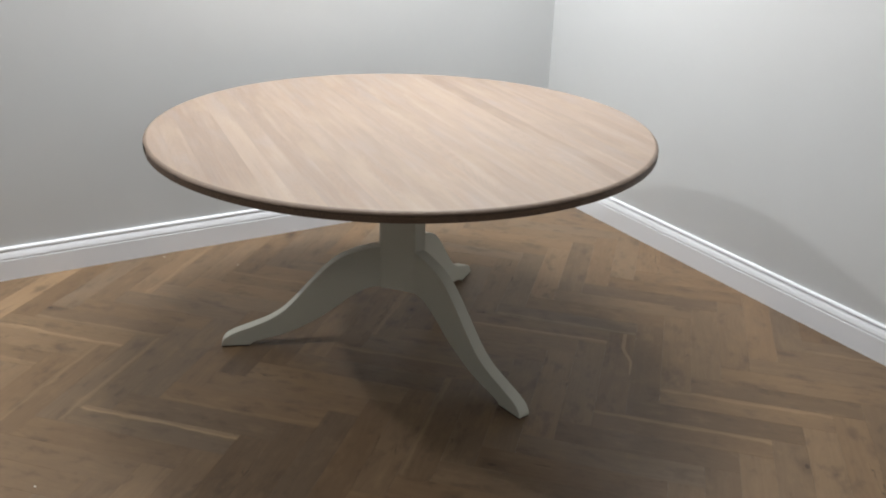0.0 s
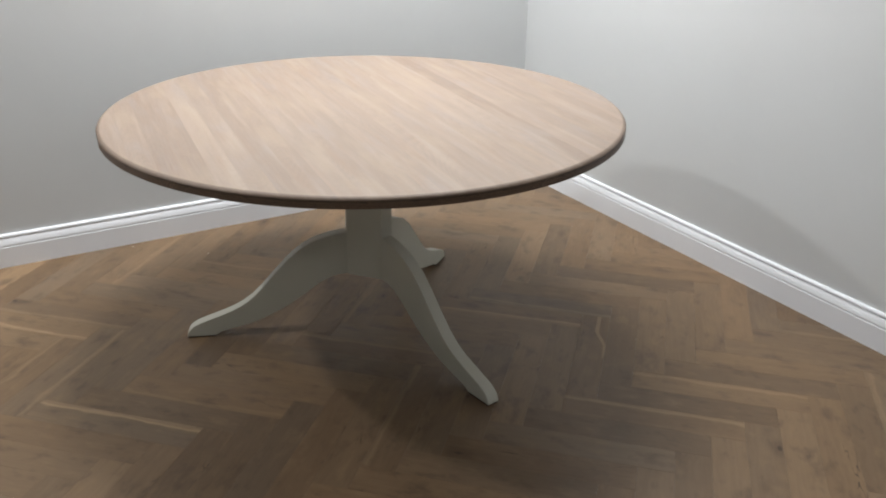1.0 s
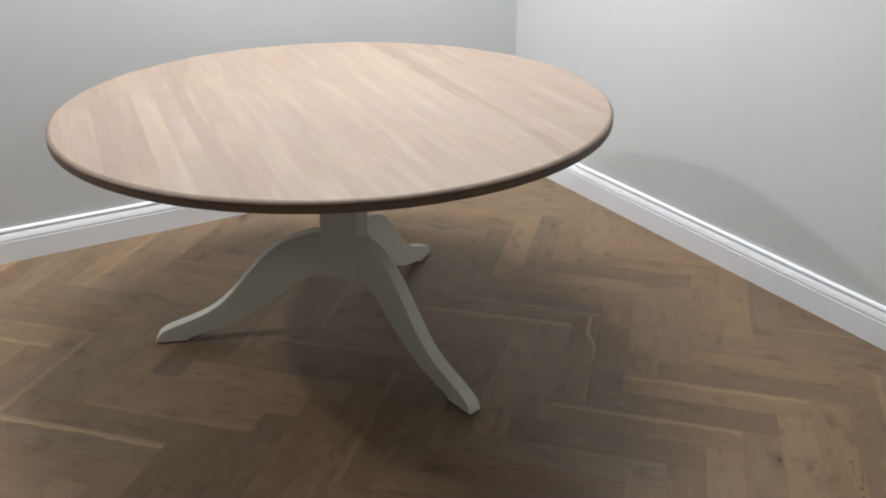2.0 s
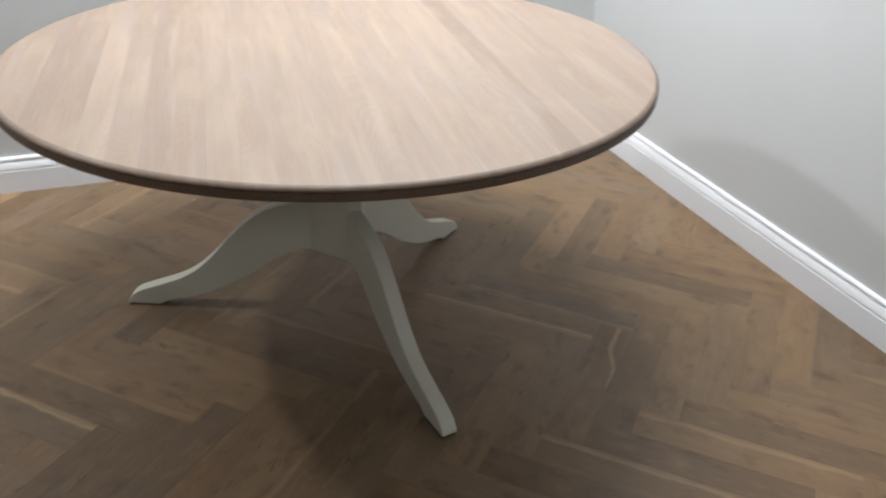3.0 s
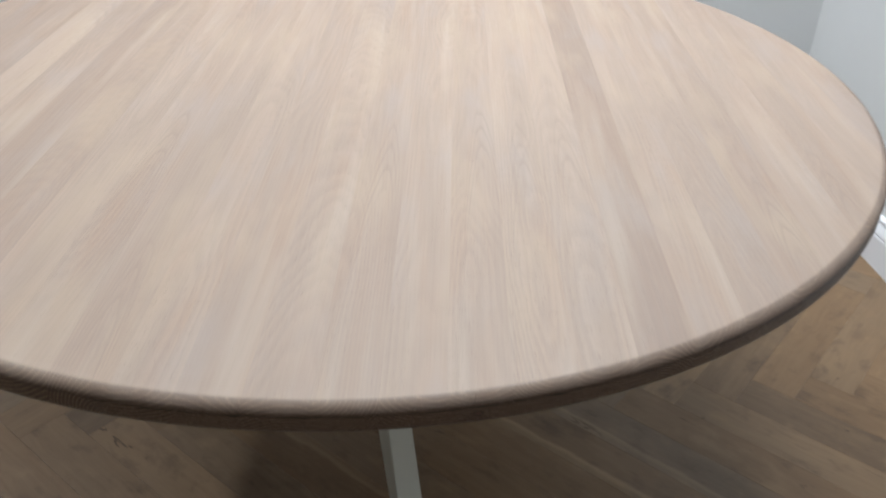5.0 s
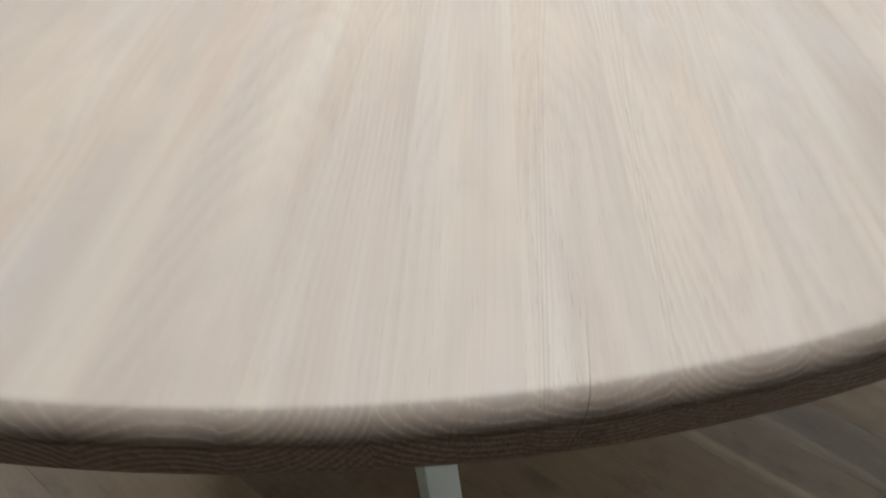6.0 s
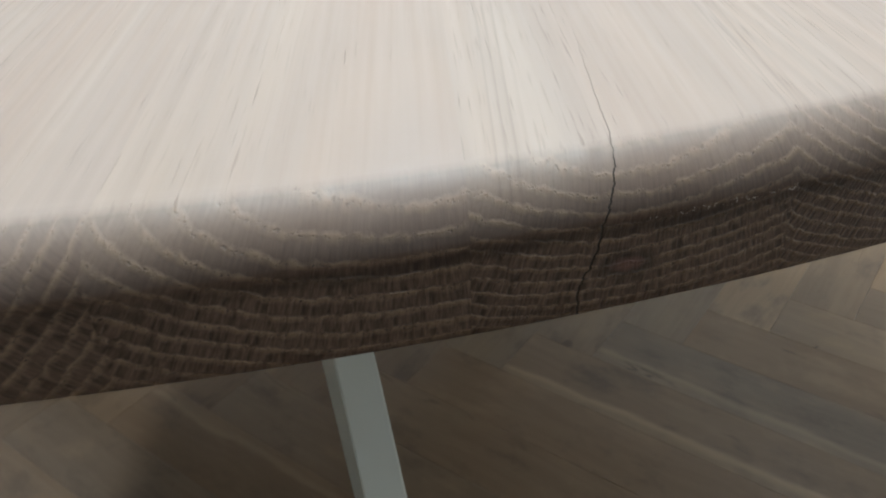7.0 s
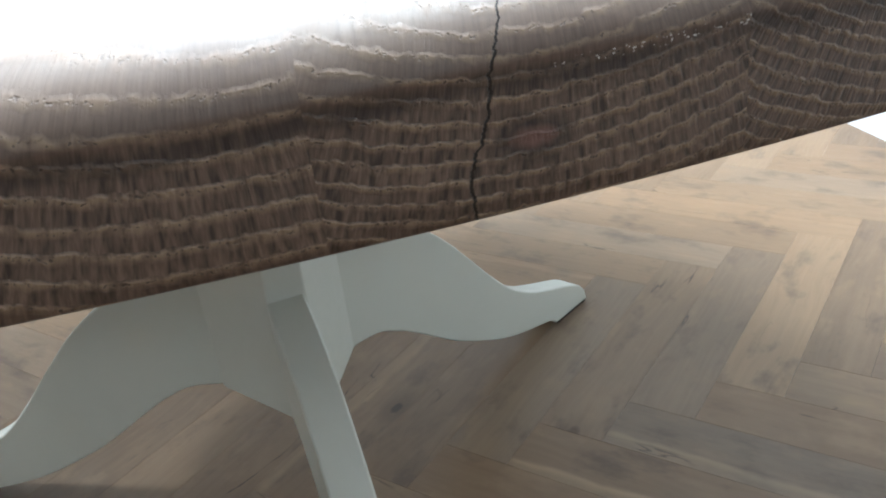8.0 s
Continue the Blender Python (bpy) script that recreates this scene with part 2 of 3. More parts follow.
    streak = fuzz(t, vec(t, calc(t, "MULTIPLY", u, 27.0), calc(t, "MULTIPLY", w, 1.6), shift), 1.0, 2)
    face = blend(t, span(t, streak, 0.52, 0.76, 0, 0.42), face, (0.372, 0.322, 0.272))
    face = blend(t, span(t, streak, 0.48, 0.26, 0, 0.38), face, (0.210, 0.165, 0.136))
    hue = fuzz(t, vec(t, calc(t, "MULTIPLY", u, 14.0), calc(t, "MULTIPLY", w, 3.5), calc(t, "ADD", shift, 3.0)), 1.0, 3)
    face = blend(t, span(t, hue, 0.53, 0.68, 0, 0.32), face, (0.268, 0.234, 0.222))
    face = blend(t, span(t, hue, 0.47, 0.32, 0, 0.42), face, (0.325, 0.256, 0.194))
    # cathedral figure: nested arches along the stave, on some staves only
    du = calc(t, "SUBTRACT", u, span(t, calc(t, "FRACT", calc(t, "MULTIPLY", rnd, 91.0)), 0, 1, -0.014, 0.014))
    apex = span(t, calc(t, "FRACT", calc(t, "MULTIPLY", rnd, 53.0)), 0, 1, -0.66, -0.15)
    arch = calc(t, "ADD", calc(t, "SUBTRACT", w, apex), calc(t, "MULTIPLY", calc(t, "POWER", calc(t, "ABSOLUTE", du), 2.0), 480.0))
    arch = calc(t, "ADD", arch, calc(t, "MULTIPLY", calc(t, "SUBTRACT", wave, 0.5), 0.10))
    near = calc(t, "MULTIPLY", span(t, calc(t, "ABSOLUTE", arch), 0.04, 0.16, 1, 0, "SMOOTHSTEP"), calc(t, "GREATER_THAN", calc(t, "FRACT", calc(t, "MULTIPLY", rnd, 37.0)), 0.45))
    nest = calc(t, "FRACT", calc(t, "MULTIPLY", arch, 17.0))
    nest = calc(t, "MULTIPLY", span(t, nest, 0.0, 0.10), span(t, nest, 0.10, 0.55, 1, 0, "SMOOTHSTEP"))
    face = blend(t, calc(t, "MULTIPLY", calc(t, "MULTIPLY", nest, near), span(t, streak, 0.3, 0.7, 0.12, 0.42)), face, (0.175, 0.138, 0.116))
    hole = calc(t, "MULTIPLY", span(t, speck, 0.66, 0.74), line)
    face = blend(t, calc(t, "MULTIPLY", hole, 0.45), face, (0.15, 0.11, 0.085))
    dash = calc(t, "MULTIPLY", span(t, speck, 0.60, 0.70), span(t, slow, 0.40, 0.65))
    face = blend(t, calc(t, "MULTIPLY", dash, 0.36), face, (0.16, 0.12, 0.095))
    face_height = calc(t, "SUBTRACT", calc(t, "MULTIPLY", fibre, 0.28), calc(t, "MULTIPLY", hole, 0.4))
    # a small healed knot beside the split, and flecks of pale filler
    kx, kz = calc(t, "MULTIPLY", calc(t, "ADD", u, 0.0018), 1 / 0.0038), calc(t, "MULTIPLY", calc(t, "ADD", z, 0.0192), 1 / 0.0024)
    kd = calc(t, "SQRT", calc(t, "ADD", calc(t, "POWER", kx, 2.0), calc(t, "POWER", kz, 2.0)))
    kd = calc(t, "ADD", kd, calc(t, "MULTIPLY", calc(t, "SUBTRACT", ripple, 0.5), 0.9))
    there = calc(t, "MULTIPLY", split_here, calc(t, "LESS_THAN", w, -0.7))
    edge = blend(t, calc(t, "MULTIPLY", there, span(t, kd, 0.8, 1.7, 0.75, 0)), edge, (0.022, 0.015, 0.013))
    edge = blend(t, calc(t, "MULTIPLY", there, span(t, kd, 0.35, 0.9, 0.85, 0)), edge, (0.150, 0.082, 0.064))
    fleck = calc(t, "MULTIPLY", span(t, speck, 0.63, 0.69), span(t, calc(t, "ABSOLUTE", calc(t, "ADD", z, calc(t, "SUBTRACT", 0.0106, calc(t, "MULTIPLY", u, 0.03)))), 0.0004, 0.0009, 1, 0))
    fleck = calc(t, "MULTIPLY", calc(t, "MULTIPLY", fleck, there), span(t, u, 0.0, 0.004))
    edge = blend(t, fleck, edge, (0.46, 0.44, 0.41))
    # dark wandering band where the roundover ends
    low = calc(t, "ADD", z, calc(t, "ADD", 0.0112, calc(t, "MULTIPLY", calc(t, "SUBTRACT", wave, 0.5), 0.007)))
    arris_band = calc(t, "MULTIPLY", span(t, calc(t, "ABSOLUTE", low), 0.0004, 0.0022, 1, 0, "SMOOTHSTEP"), span(t, broad, 0.35, 0.65, 0.3, 0.8))
    edge = blend(t, calc(t, "MULTIPLY", arris_band, span(t, fleck, 0, 0.5, 1, 0)), edge, (0.020, 0.013, 0.011))
    # edge stain, plus painted shade that deepens down the roundover to the arris
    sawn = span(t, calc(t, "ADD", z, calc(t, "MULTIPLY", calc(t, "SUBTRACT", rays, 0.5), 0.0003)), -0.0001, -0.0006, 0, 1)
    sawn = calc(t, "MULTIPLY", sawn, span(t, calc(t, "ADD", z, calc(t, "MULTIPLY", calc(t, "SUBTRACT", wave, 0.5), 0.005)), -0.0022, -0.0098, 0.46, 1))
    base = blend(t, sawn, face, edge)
    height = calc(t, "ADD", calc(t, "MULTIPLY", edge_height, sawn), calc(t, "MULTIPLY", face_height, calc(t, "SUBTRACT", 1.0, sawn)))
    rough, strength, depth = 0.53, 0.65, 0.00055
    base = blend(t, calc(t, "MULTIPLY", crack, span(t, z, -0.002, -0.0005, 1.0, 0.48)), base, (0.012, 0.008, 0.005))
    height = calc(t, "SUBTRACT", height, calc(t, "MULTIPLY", crack, 3.0))
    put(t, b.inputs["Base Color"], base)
    put(t, b.inputs["Roughness"], calc(t, "ADD", span(t, fibre, 0.3, 0.7, rough - 0.05, rough + 0.07), calc(t, "MULTIPLY", sawn, -0.07)))
    put(t, b.inputs["Specular IOR Level"], span(t, sawn, 0, 1, 0.30, 0.35))
    relief(t, b, height, strength, depth)
    return m


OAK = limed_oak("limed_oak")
UNDER = painted("raw_oak_underside", (0.34, 0.265, 0.195), 0.7, 120, 0.2, 0.2)


# ---- building helpers ----
def mesh_of(name, bm, *materials):
    data = bpy.data.meshes.new(name)
    bm.normal_update()
    bm.to_mesh(data)
    bm.free()
    for m in materials:
        data.materials.append(m)
    return data


def part(name, bm, mat, parent, label=""):
    ob = new(name, mesh_of(name, bm, *(mat if isinstance(mat, tuple) else (mat,))))
    ob.parent = parent
    return tagged(ob, label)


def box(bm, x0, y0, z0, x1, y1, z1):
    v = [bm.verts.new(p) for p in ((x0, y0, z0), (x1, y0, z0), (x1, y1, z0), (x0, y1, z0), (x0, y0, z1), (x1, y0, z1), (x1, y1, z1), (x0, y1, z1))]
    for f in ((3, 2, 1, 0), (4, 5, 6, 7), (0, 1, 5, 4), (1, 2, 6, 5), (2, 3, 7, 6), (3, 0, 4, 7)):
        bm.faces.new([v[i] for i in f])


# ---- the room ----
EAST, NORTH, WEST, SOUTH = 1.386, 1.0856, -4.6, -5.4   # the skirting's front faces
BOARD = 0.020                                          # skirting thickness


def slab(name, label, x0, y0, z0, x1, y1, z1, mat):
    bm = bmesh.new()
    box(bm, x0, y0, z0, x1, y1, z1)
    ob = new(name, mesh_of(name, bm, mat))
    return tagged(ob, label, "wall" if name.startswith("wall") else name, kind="structure")


XE, YN, XW_, YS = EAST + BOARD, NORTH + BOARD, WEST - BOARD, SOUTH - BOARD
slab("wall_north", "plain light grey painted plaster wall", XW_ - 0.12, YN, -0.06, XE + 0.12, YN + 0.12, CEIL, WALL)
slab("wall_east", "plain light grey painted plaster wall", XE, YS, -0.06, XE + 0.12, YN, CEIL, WALL)
slab("wall_south", "plain light grey painted plaster wall", XW_ - 0.12, YS - 0.12, -0.06, XE + 0.12, YS, CEIL, WALL)
slab("wall_west", "plain light grey painted plaster wall", XW_ - 0.12, YS, -0.06, XW_, YN, CEIL, WALL)
slab("ceiling", "plain white painted ceiling", XW_ - 0.12, YS - 0.12, CEIL, XE + 0.12, YN + 0.12, CEIL + 0.1, CEILING)


def skirting():
    """Moulded skirting swept round the room with mitred corners: (stand-off from the wall, height)."""
    profile = [(0.0200, 0.0), (0.0200, 0.090), (0.0192, 0.0915), (0.0165, 0.0925), (0.0165, 0.0960), (0.0188, 0.0970),
               (0.0192, 0.0995), (0.0180, 0.1060), (0.0150, 0.1170), (0.0125, 0.1230), (0.0118, 0.1260), (0.0085, 0.1270),
               (0.0085, 0.1310), (0.0118, 0.1320), (0.0125, 0.1360), (0.0112, 0.1410), (0.0080, 0.1445), (0.0030, 0.1455), (0.0, 0.1455)]
    bm = bmesh.new()
    loops = []
    for d, z in profile:
        x0, x1, y0, y1 = XW_ + d, XE - d, YS + d, YN - d
        z *= 0.91
        loops.append([bm.verts.new(p) for p in ((x0, y0, z), (x1, y0, z), (x1, y1, z), (x0, y1, z))])
    for a, b in zip(loops, loops[1:]):
        for i in range(4):
            j = (i + 1) % 4
            bm.faces.new((a[j], a[i], b[i], b[j]))
    ob = new("baseboard", mesh_of("baseboard", bm, TRIM))
    return tagged(ob, "white painted moulded skirting board along the walls", "skirting", kind="structure")


skirting()


# ---- the pedestal table ----
AXIS = (-0.001, -0.014)
table = tagged(new("pedestal_table"), "round pale oak table on a putty-painted three-legged pedestal", "table")
table.location = (AXIS[0], AXIS[1], 0)


def smooth_line(points, n=6):
    """A Catmull-Rom line through a few control points."""
    p = [points[0]] + list(points) + [points[-1]]
    out = []
    for i in range(1, len(p) - 2):
        for k in range(n):
            s = k / n
            out.append(tuple(0.5 * (2 * b + (c - a) * s + (2 * a - 5 * b + 4 * c - d) * s * s + (3 * b - a - 3 * c + d) * s ** 3)
                             for a, b, c, d in zip(p[i - 1], p[i], p[i + 1], p[i + 2])))
    return out + [points[-1]]


def leg(x, y):
    """One sawn scroll leg on a thin felt pad; x, y: where its toe stands, from the post."""
    upper = smooth_line([(0.030, 0.362), (0.082, 0.360), (0.123, 0.354), (0.171, 0.341), (0.218, 0.320), (0.266, 0.283), (0.314, 0.233),
                         (0.363, 0.178), (0.412, 0.130), (0.461, 0.099), (0.509, 0.079), (0.558, 0.061), (0.588, 0.049), (0.608, 0.036),
                         (0.620, 0.020), (0.624, PAD)])
    lower = smooth_line([(0.508, 0.018), (0.488, 0.023), (0.430, 0.038), (0.385, 0.053), (0.340, 0.074), (0.280, 0.107), (0.235, 0.139),
                         (0.200, 0.165), (0.162, 0.190), (0.119, 0.208), (0.030, 0.213)])
    outline = upper + [(0.528, PAD), (0.522, 0.011)] + lower
    bm = bmesh.new()
    half = 0.0202
    a = [bm.verts.new((r, -half, z)) for r, z in outline]
    b = [bm.verts.new((r, half, z)) for r, z in outline]
    bm.faces.new(a)
    bm.faces.new(b[::-1])
    n = len(a)
    for i in range(n):
        j = (i + 1) % n
        bm.faces.new((a[j], a[i], b[i], b[j]))
    bmesh.ops.recalc_face_normals(bm, faces=bm.faces)
    rim = [e for e in bm.edges if abs(e.calc_face_angle(0)) > radians(60)]
    bmesh.ops.bevel(bm, geom=rim, offset=0.0022, segments=2, profile=0.5, affect="EDGES")
    for f in bm.faces:
        f.smooth = len(f.verts) == 4

    def broad(f):
        ys = [v.co.y for v in f.verts]
        return max(ys) - min(ys) > half
    for e in bm.edges:
        if len(e.link_faces) == 2 and broad(e.link_faces[0]) != broad(e.link_faces[1]):
            e.smooth = False
    ob = part("leg", bm, LEG, table)
    ob.rotation_euler = (0, 0, math.atan2(y, x))
    ob.scale = (math.hypot(x, y) / 0.624, 1, 1)
    bm = bmesh.new()
    box(bm, 0.534, -half + 0.0015, 0.0, 0.6205, half - 0.0015, PAD + 0.001)
    part("felt_pad", bm, FELT, ob, "dark brown felt pad under the toe")
    return ob


PAD = 0.0045
FELT = painted("brown_felt", (0.035, 0.024, 0.018), 0.95, 900, 0.4, 0.2)
for toe in ((-0.583, 0.233), (0.0948, -0.614), (0.4865, 0.373)):
    leg(*toe)


def column():
    """Three-sided post with its corners cut off to the width of the legs."""
    bm = bmesh.new()
    wide, tall = radians(46), (0.210, 0.738)
    ring = []
    for k in range(3):
        mid = radians(220 + 120 * k)
        ring += [(0.0865 * math.cos(mid - wide), 0.0865 * math.sin(mid - wide)), (0.0865 * math.cos(mid + wide), 0.0865 * math.sin(mid + wide))]
    low = [bm.verts.new((x, y, tall[0])) for x, y in ring]
    top = [bm.verts.new((x, y, tall[1])) for x, y in ring]
    bm.faces.new(low[::-1])
    bm.faces.new(top)
    for i in range(6):
        j = (i + 1) % 6
        bm.faces.new((low[i], low[j], top[j], top[i]))
    bmesh.ops.bevel(bm, geom=list(bm.edges), offset=0.0018, segments=2, profile=0.5, affect="EDGES")
    return part("column", bm, LEG, table)


column()

# underside board that carries the staves
bm = bmesh.new()
bmesh.ops.create_cone(bm, cap_ends=True, segments=96, radius1=R_TOP - 0.03, radius2=R_TOP - 0.03, depth=0.004)
tabletop = part("tabletop", bm, UNDER, table, "raw oak underside of the top")
tabletop.location = (-AXIS[0], -AXIS[1], Z_TOP - THICK + 0.003)

# tone of each stave, counted across the grain from the seam beside the split, 0 dark to 1 pale
TONES = {15: 0.5, 14: 0.5, 13: 0.38, 12: 0.42, 11: 0.80, 10: 0.6, 9: 0.42, 8: 0.5, 7: 0.70, 6: 0.55, 5: 0.6, 4: 0.68, 3: 0.58, 2: 0.62, 1: 0.58,
         0: 0.68, -1: 0.64, -2: 0.74, -3: 0.76, -4: 0.30, -5: 0.64, -6: 0.55, -7: 0.44, -8: 0.62, -9: 0.5, -10: 0.62, -11: 0.5}


def rim_profile():
    """(inset from the greatest radius, drop from the top): routed roundover that ends in a soft arris, sawn edge, eased arris below."""
    end = radians(66)
    out = [(0.0150 * (math.sin(end) - math.sin(a)) - 0.0007, 0.0138 * (1 - math.cos(a))) for a in np.linspace(0, end, 11)]
    out += [(-0.0008, 0.0089), (-0.0007, 0.0094), (-0.0005, 0.0100), (-0.0004, 0.0120), (-0.0006, 0.021), (-0.0004, 0.0262), (0.0002, 0.0288), (0.0018, 0.0298), (0.040, 0.0298)]
    return out


def stave(k, c0, c1):
    """One stave: cut from the round by its two seams. Local axes: x across from the stave's middle, y along, z up from the top face."""
    prof = rim_profile()
    mid = (c0 + c1) / 2
    bm = bmesh.new()
    for sign in (-1, 1):
        cols = []
        steps = 14
        for i in range(steps + 1):
            u = c0 + (c1 - c0) * i / steps
            col = []
            for inset, drop in prof:
                r = R_TOP - inset
                uu = max(-r, min(r, u))
                col.append(bm.verts.new((u - mid if abs(u) < r else uu - mid, sign * math.sqrt(max(r * r - uu * uu, 0)), -drop)))
            cols.append(col)
        for a, b in zip(cols, cols[1:]):
            for j in range(len(prof) - 1):
                f = bm.faces.new((a[j], a[j + 1], b[j + 1], b[j]) if sign < 0 else (a[j], b[j], b[j + 1], a[j + 1]))
                f.smooth = True
        if sign < 0:
            front = cols
    for i in range(len(front) - 1):
        f = bm.faces.new((front[i][0], cols[i][0], cols[i + 1][0], front[i + 1][0]))
        f.normal_update()
        if f.normal.z < 0:
            f.normal_flip()
        f.smooth = True
    bmesh.ops.remove_doubles(bm, verts=bm.verts, dist=1e-6)
    bmesh.ops.dissolve_degenerate(bm, edges=bm.edges, dist=1e-6)
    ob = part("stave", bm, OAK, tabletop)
    return ob, mid


rings = random.Random(11)
# staves by the split: fineness of the rings, height of the pith below (+) or above (-) the top, and how far aside it lies
PITH = {0: (0.34, -0.070, 0.022), -1: (1.0, -0.075, 0.003), -2: (0.85, -0.050, 0.012), 1: (0.45, -0.030, -0.030), 2: (0.3, 0.09, 0.01), -3: (0.5, -0.07, 0.0)}
lo = math.floor((-R_TOP - SEAM) / STAVE)
k = 0
across = Vector((-math.sin(GRAIN), math.cos(GRAIN), 0))
for i in range(lo, lo + 60):
    c0, c1 = SEAM + i * STAVE, SEAM + (i + 1) * STAVE
    if c0 > R_TOP:
        break
    c0, c1 = max(c0, -R_TOP + 0.0005), min(c1, R_TOP - 0.0005)
    if c1 - c0 < 0.002:
        continue
    # local x points across: from -u so that the axes stay right-handed with y along the grain
    ob, mid = stave(k, -c1, -c0)
    centre = -mid * across
    ob.matrix_local = Matrix.Translation((centre.x, centre.y, THICK - 0.003)) @ Matrix.Rotation(GRAIN - math.pi / 2, 4, "Z")
    pith = rings.choice((-1, 1)) * rings.uniform(0.03, 0.10)
    fine, depth, side = PITH.get(i, (rings.uniform(0.0, 0.8), pith, rings.uniform(-0.03, 0.03)))
    ob.color = (TONES.get(i, 0.55), fine, (depth + 0.11) / 0.22, (side + 0.04) / 0.08)
    k += 1

# ---- the herringbone floor ----
PW, PL = 0.0971, 0.523          # plank width and length
STEP = PW * math.sqrt(2)        # zigzag pitch along the east-west rows
ROW = PL / math.sqrt(2)         # distance of the zigzag rows
X0, Y0 = -0.716, -0.018         # a low corner of the zigzag

bm = bmesh.new()
box(bm, XW_ - 0.12, YS - 0.12, -0.08, XE + 0.12, YN + 0.12, -0.012)
GAP = painted("dark_joint_filler", (0.06, 0.045, 0.032), 0.8)
floor = tagged(new("floor", mesh_of("floor", bm, GAP)), "herringbone floor of smoked brown oak planks", "floor", kind="structure")


def plank_bmesh(bm, m=None):
    """A plank with chamfered top edges, its length along x from 0 and its width along y from 0."""
    layer = bm.loops.layers.uv.get("plank") or bm.loops.layers.uv.new("plank")
    g, c = 0.0001, 0.0003
    lx, ly = PL, PW
    rects = [(g, g, lx - g, ly - g, -0.012), (g, g, lx - g, ly - g, -c), (g + c, g + c, lx - g - c, ly - g - c, 0.0)]
    loops = []
    for x0, y0, x1, y1, z in rects:
        loops.append([(x0, y0, z), (x1, y0, z), (x1, y1, z), (x0, y1, z)])
    made = []
    vs = [[bm.verts.new(m @ Vector(p) if m else p) for p in loop] for loop in loops]
    for a, b, la, lb in ((vs[0], vs[1], loops[0], loops[1]), (vs[1], vs[2], loops[1], loops[2])):
        for i in range(4):
            j = (i + 1) % 4
            made.append((bm.faces.new((a[i], a[j], b[j], b[i])), (la[i], la[j], lb[j], lb[i])))
    made.append((bm.faces.new(vs[2]), loops[2]))
    for f, src in made:
        for loop, p in zip(f.loops, src):
            loop[layer].uv = (p[0] - PL / 2, p[1] - PW / 2)
    return bm


bm = plank_bmesh(bmesh.new())
plank_mesh = mesh_of("plank", bm, PLANK)

places = []
for row in range(-14, 16):
    y_top = Y0 - row * ROW
    for col in range(-60, 60):
        if row % 2 == 0:
            # runs down to the right from a low corner
            x = X0 + col * STEP
            m = Matrix.Translation((x, y_top, 0)) @ Matrix.Rotation(radians(-45), 4, "Z")
        else:
            # runs up to the right from the row below
            x = X0 + col * STEP
            m = Matrix.Translation((x, y_top - ROW, 0)) @ Matrix.Rotation(radians(45), 4, "Z")
        corners = [m @ Vector(p) for p in ((0, 0, 0), (PL, 0, 0), (PL, PW, 0), (0, PW, 0))]
        xs, ys = [c.x for c in corners], [c.y for c in corners]
        if max(xs) < WEST or min(xs) > EAST or max(ys) < SOUTH or min(ys) > NORTH:
            continue
        middle = m @ Vector((PL / 2, PW / 2, 0))
        cut = min(xs) < XW_ or max(xs) > XE or min(ys) < YS or max(ys) > YN
        places.append(((middle.x - 0.0) ** 2 + (middle.y + 0.4) ** 2, row, col, m, cut))
places.sort(key=lambda p: p[:3])


def trim_to_room(bm):
    for co, no in (((XE, 0, 0), (1, 0, 0)), ((XW_, 0, 0), (-1, 0, 0)), ((0, YN, 0), (0, 1, 0)), ((0, YS, 0), (0, -1, 0))):
        bmesh.ops.bisect_plane(bm, geom=list(bm.verts) + list(bm.edges) + list(bm.faces), plane_co=co, plane_no=no, clear_outer=True)


tone = random.Random(4)
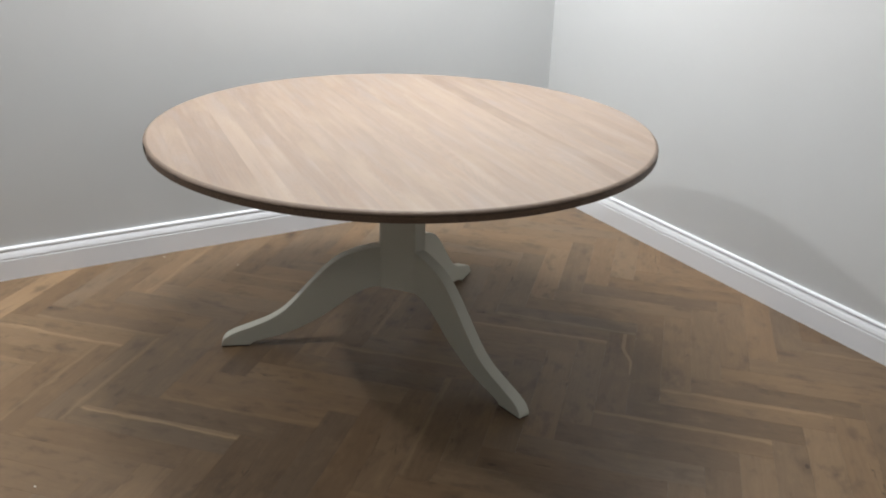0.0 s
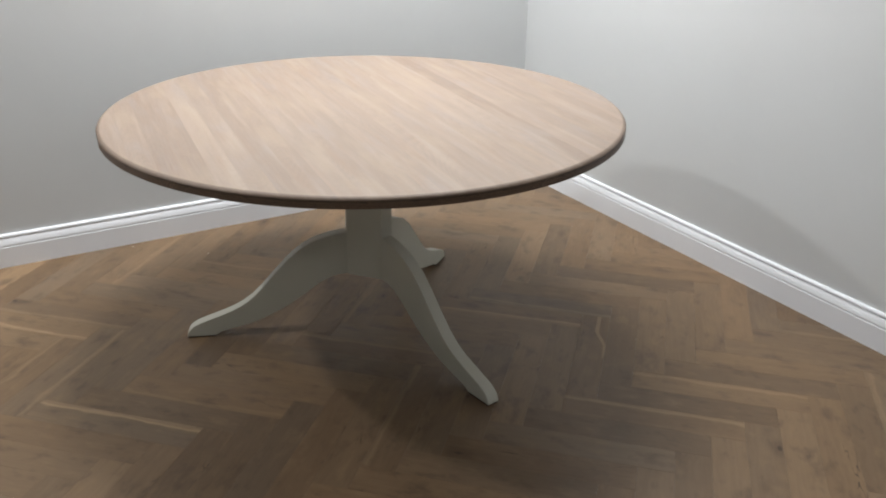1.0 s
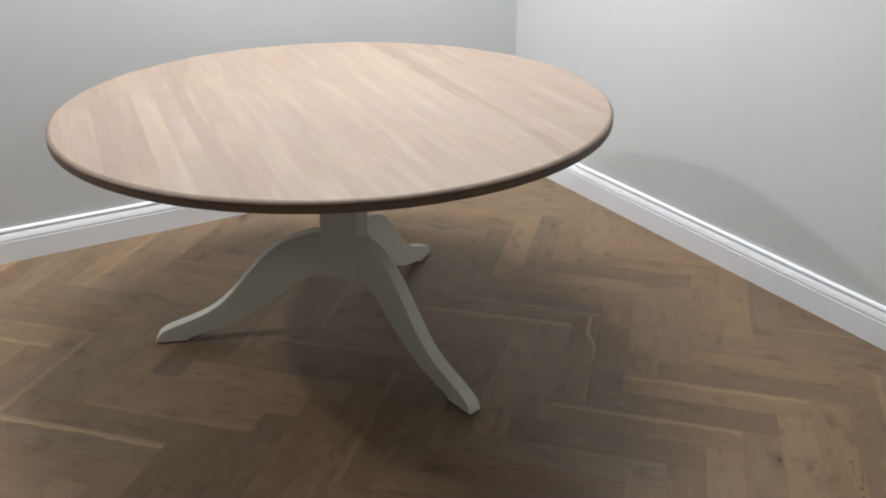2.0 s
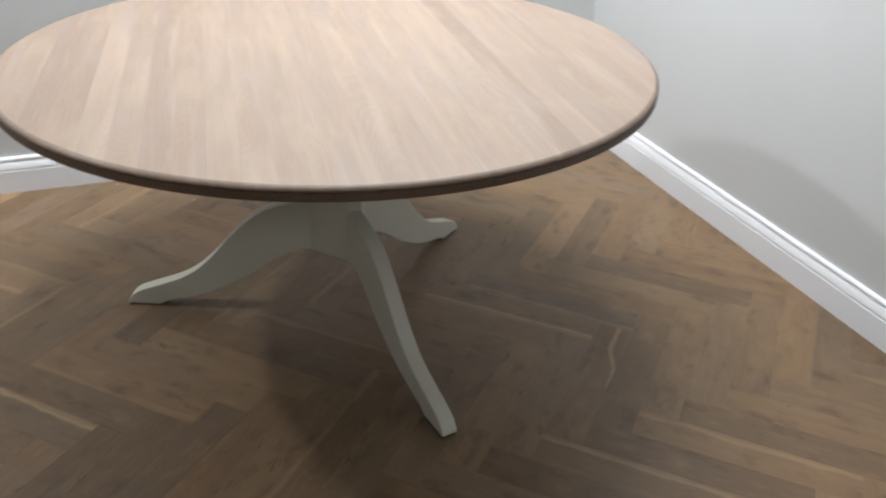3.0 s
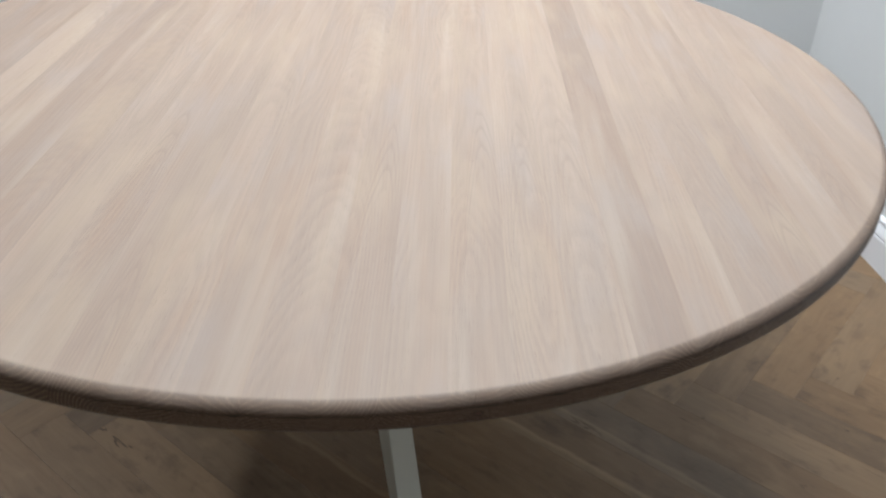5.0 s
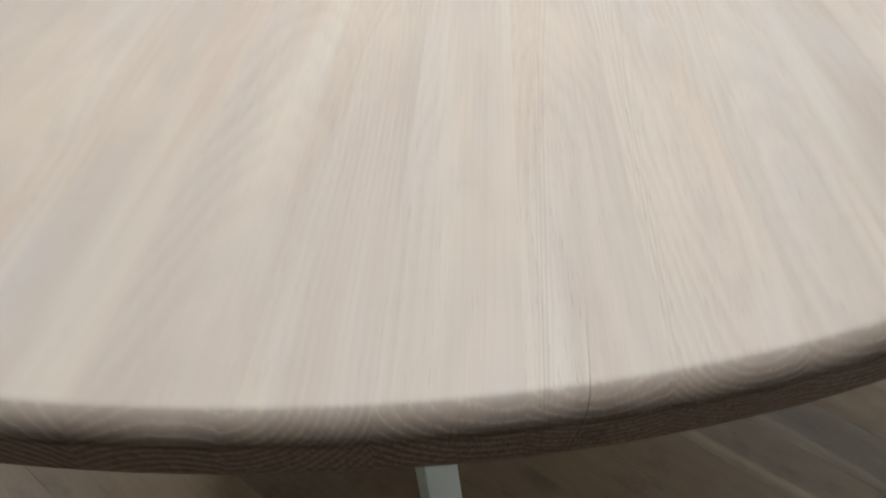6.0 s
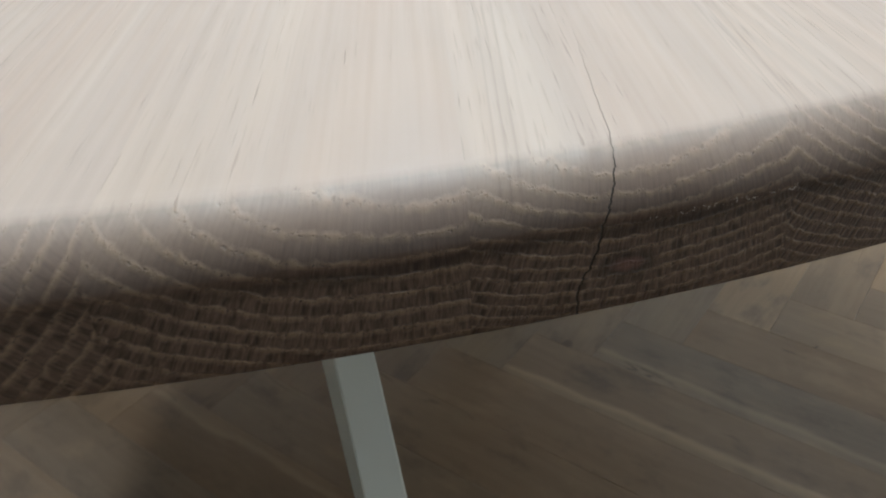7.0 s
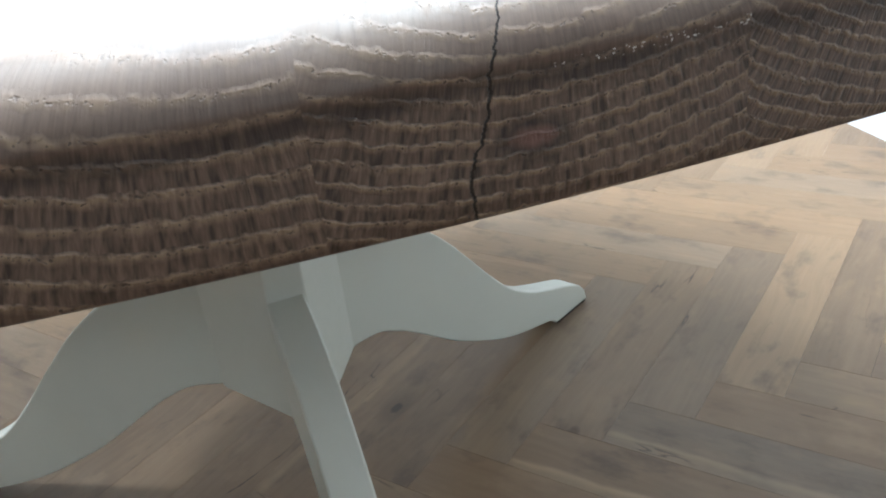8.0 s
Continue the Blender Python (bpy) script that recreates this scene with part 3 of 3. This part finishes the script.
# planks that stand out: tone from 0 dark to 1 pale; pale sapwood edges: amount, side, and how far it runs
LIFT = {(-3, -4): 1.0, (-3, -3): 0.34, (-3, -2): 0.5, (-3, -1): 0.36, (-3, 0): 0.55, (-3, 1): 0.42, (-2, -4): 0.5, (-2, -3): 0.32, (-2, -2): 0.4, (-2, -1): 0.42,
        (-2, 9): 0.5, (-2, 10): 0.62, (-2, 11): 0.55, (-2, 12): 0.62, (-2, 13): 0.55, (-1, -5): 0.42, (-1, -4): 0.4, (-1, -3): 0.42, (-1, -2): 0.38, (-1, -1): 0.38, (-1, 0): 0.42, (-1, 1): 0.2, (-1, 2): 0.2, (-1, 3): 0.42, (-1, 7): 0.5, (-1, 8): 0.45,
        (-1, 9): 0.42, (-1, 10): 0.72, (-1, 11): 0.32, (-1, 12): 0.46, (-1, 13): 0.6, (0, -5): 0.45, (0, -4): 0.4, (0, -3): 0.38, (0, -2): 0.28, (0, -1): 0.5, (0, 0): 0.48,
        (0, 1): 0.56, (0, 2): 0.34, (0, 3): 0.28, (0, 4): 0.45, (0, 5): 0.45, (0, 6): 0.45, (0, 7): 0.4, (0, 8): 0.3, (0, 9): 0.36, (0, 10): 0.52, (0, 11): 0.22,
        (0, 12): 0.38, (0, 13): 0.5, (1, -2): 0.2, (1, -1): 0.22, (1, 0): 0.25, (1, 1): 0.3, (1, 2): 0.4, (1, 3): 0.29, (1, 4): 0.34, (1, 5): 0.4, (1, 6): 0.56, (1, 7): 0.46,
        (1, 8): 0.34, (1, 9): 0.31, (1, 10): 0.45, (1, 11): 0.45, (1, 12): 0.42, (1, 13): 0.48, (2, 4): 0.3, (2, 5): 0.45, (2, 6): 0.25, (2, 7): 0.34, (2, 8): 0.22,
        (2, 9): 0.5, (2, 10): 0.28, (2, 11): 0.48, (2, 12): 0.4, (2, 13): 0.38}
SAP = {(0, 7): (0.6, 0, 1.0), (0, -3): (0.9, 1, 1.0), (0, -1): (0.2, 0, 1.0), (1, 8): (1.0, 0, 1.0), (2, 7): (0.5, 1, 1.0), (-2, -4): (0.6, 0, 1.0), (2, 9): (0.4, 1, 1.0)}
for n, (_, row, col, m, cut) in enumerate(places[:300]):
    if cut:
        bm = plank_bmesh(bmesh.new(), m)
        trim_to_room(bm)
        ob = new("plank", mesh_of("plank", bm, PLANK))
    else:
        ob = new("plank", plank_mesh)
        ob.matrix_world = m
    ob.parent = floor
    sap = SAP.get((row, col), (0.35, tone.choice((0, 1)), 1.0) if tone.random() < 0.08 else (0, 0, 1))
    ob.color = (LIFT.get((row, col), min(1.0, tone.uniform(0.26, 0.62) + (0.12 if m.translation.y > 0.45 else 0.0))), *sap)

bm = bmesh.new()
for _, row, col, m, cut in places[300:]:
    plank_bmesh(bm, m)
trim_to_room(bm)
rest = part("plank_field", bm, PLANK_FAR, floor)
tagged(rest, kind="stuff")


# ---- crumbs of plaster on the floor ----
CRUMB = painted("white_plaster", (0.72, 0.70, 0.66), 0.9, 400, 0.3, 0.1)


def crumb(x, y, size, turn):
    bm = bmesh.new()
    bmesh.ops.create_icosphere(bm, subdivisions=2, radius=size)
    for v in bm.verts:
        v.co *= 0.75 + 0.5 * noise.noise(v.co / size * 1.3 + Vector((turn, 0, 0)))
        v.co.z = max(v.co.z * 0.5, -size * 0.25)
    low = min(v.co.z for v in bm.verts)
    ob = new("plaster_crumb", mesh_of("plaster_crumb", bm, CRUMB))
    ob.location, ob.rotation_euler = (x, y, -low), (0, 0, turn)
    return tagged(ob, "small white plaster crumb on the oak floor", "crumb", "crumbs on the floor")


crumb(-1.231, -0.295, 0.0045, 0.4)
crumb(-0.587, 1.052, 0.0040, 1.9)
crumb(-0.335, 0.840, 0.0030, 3.1)
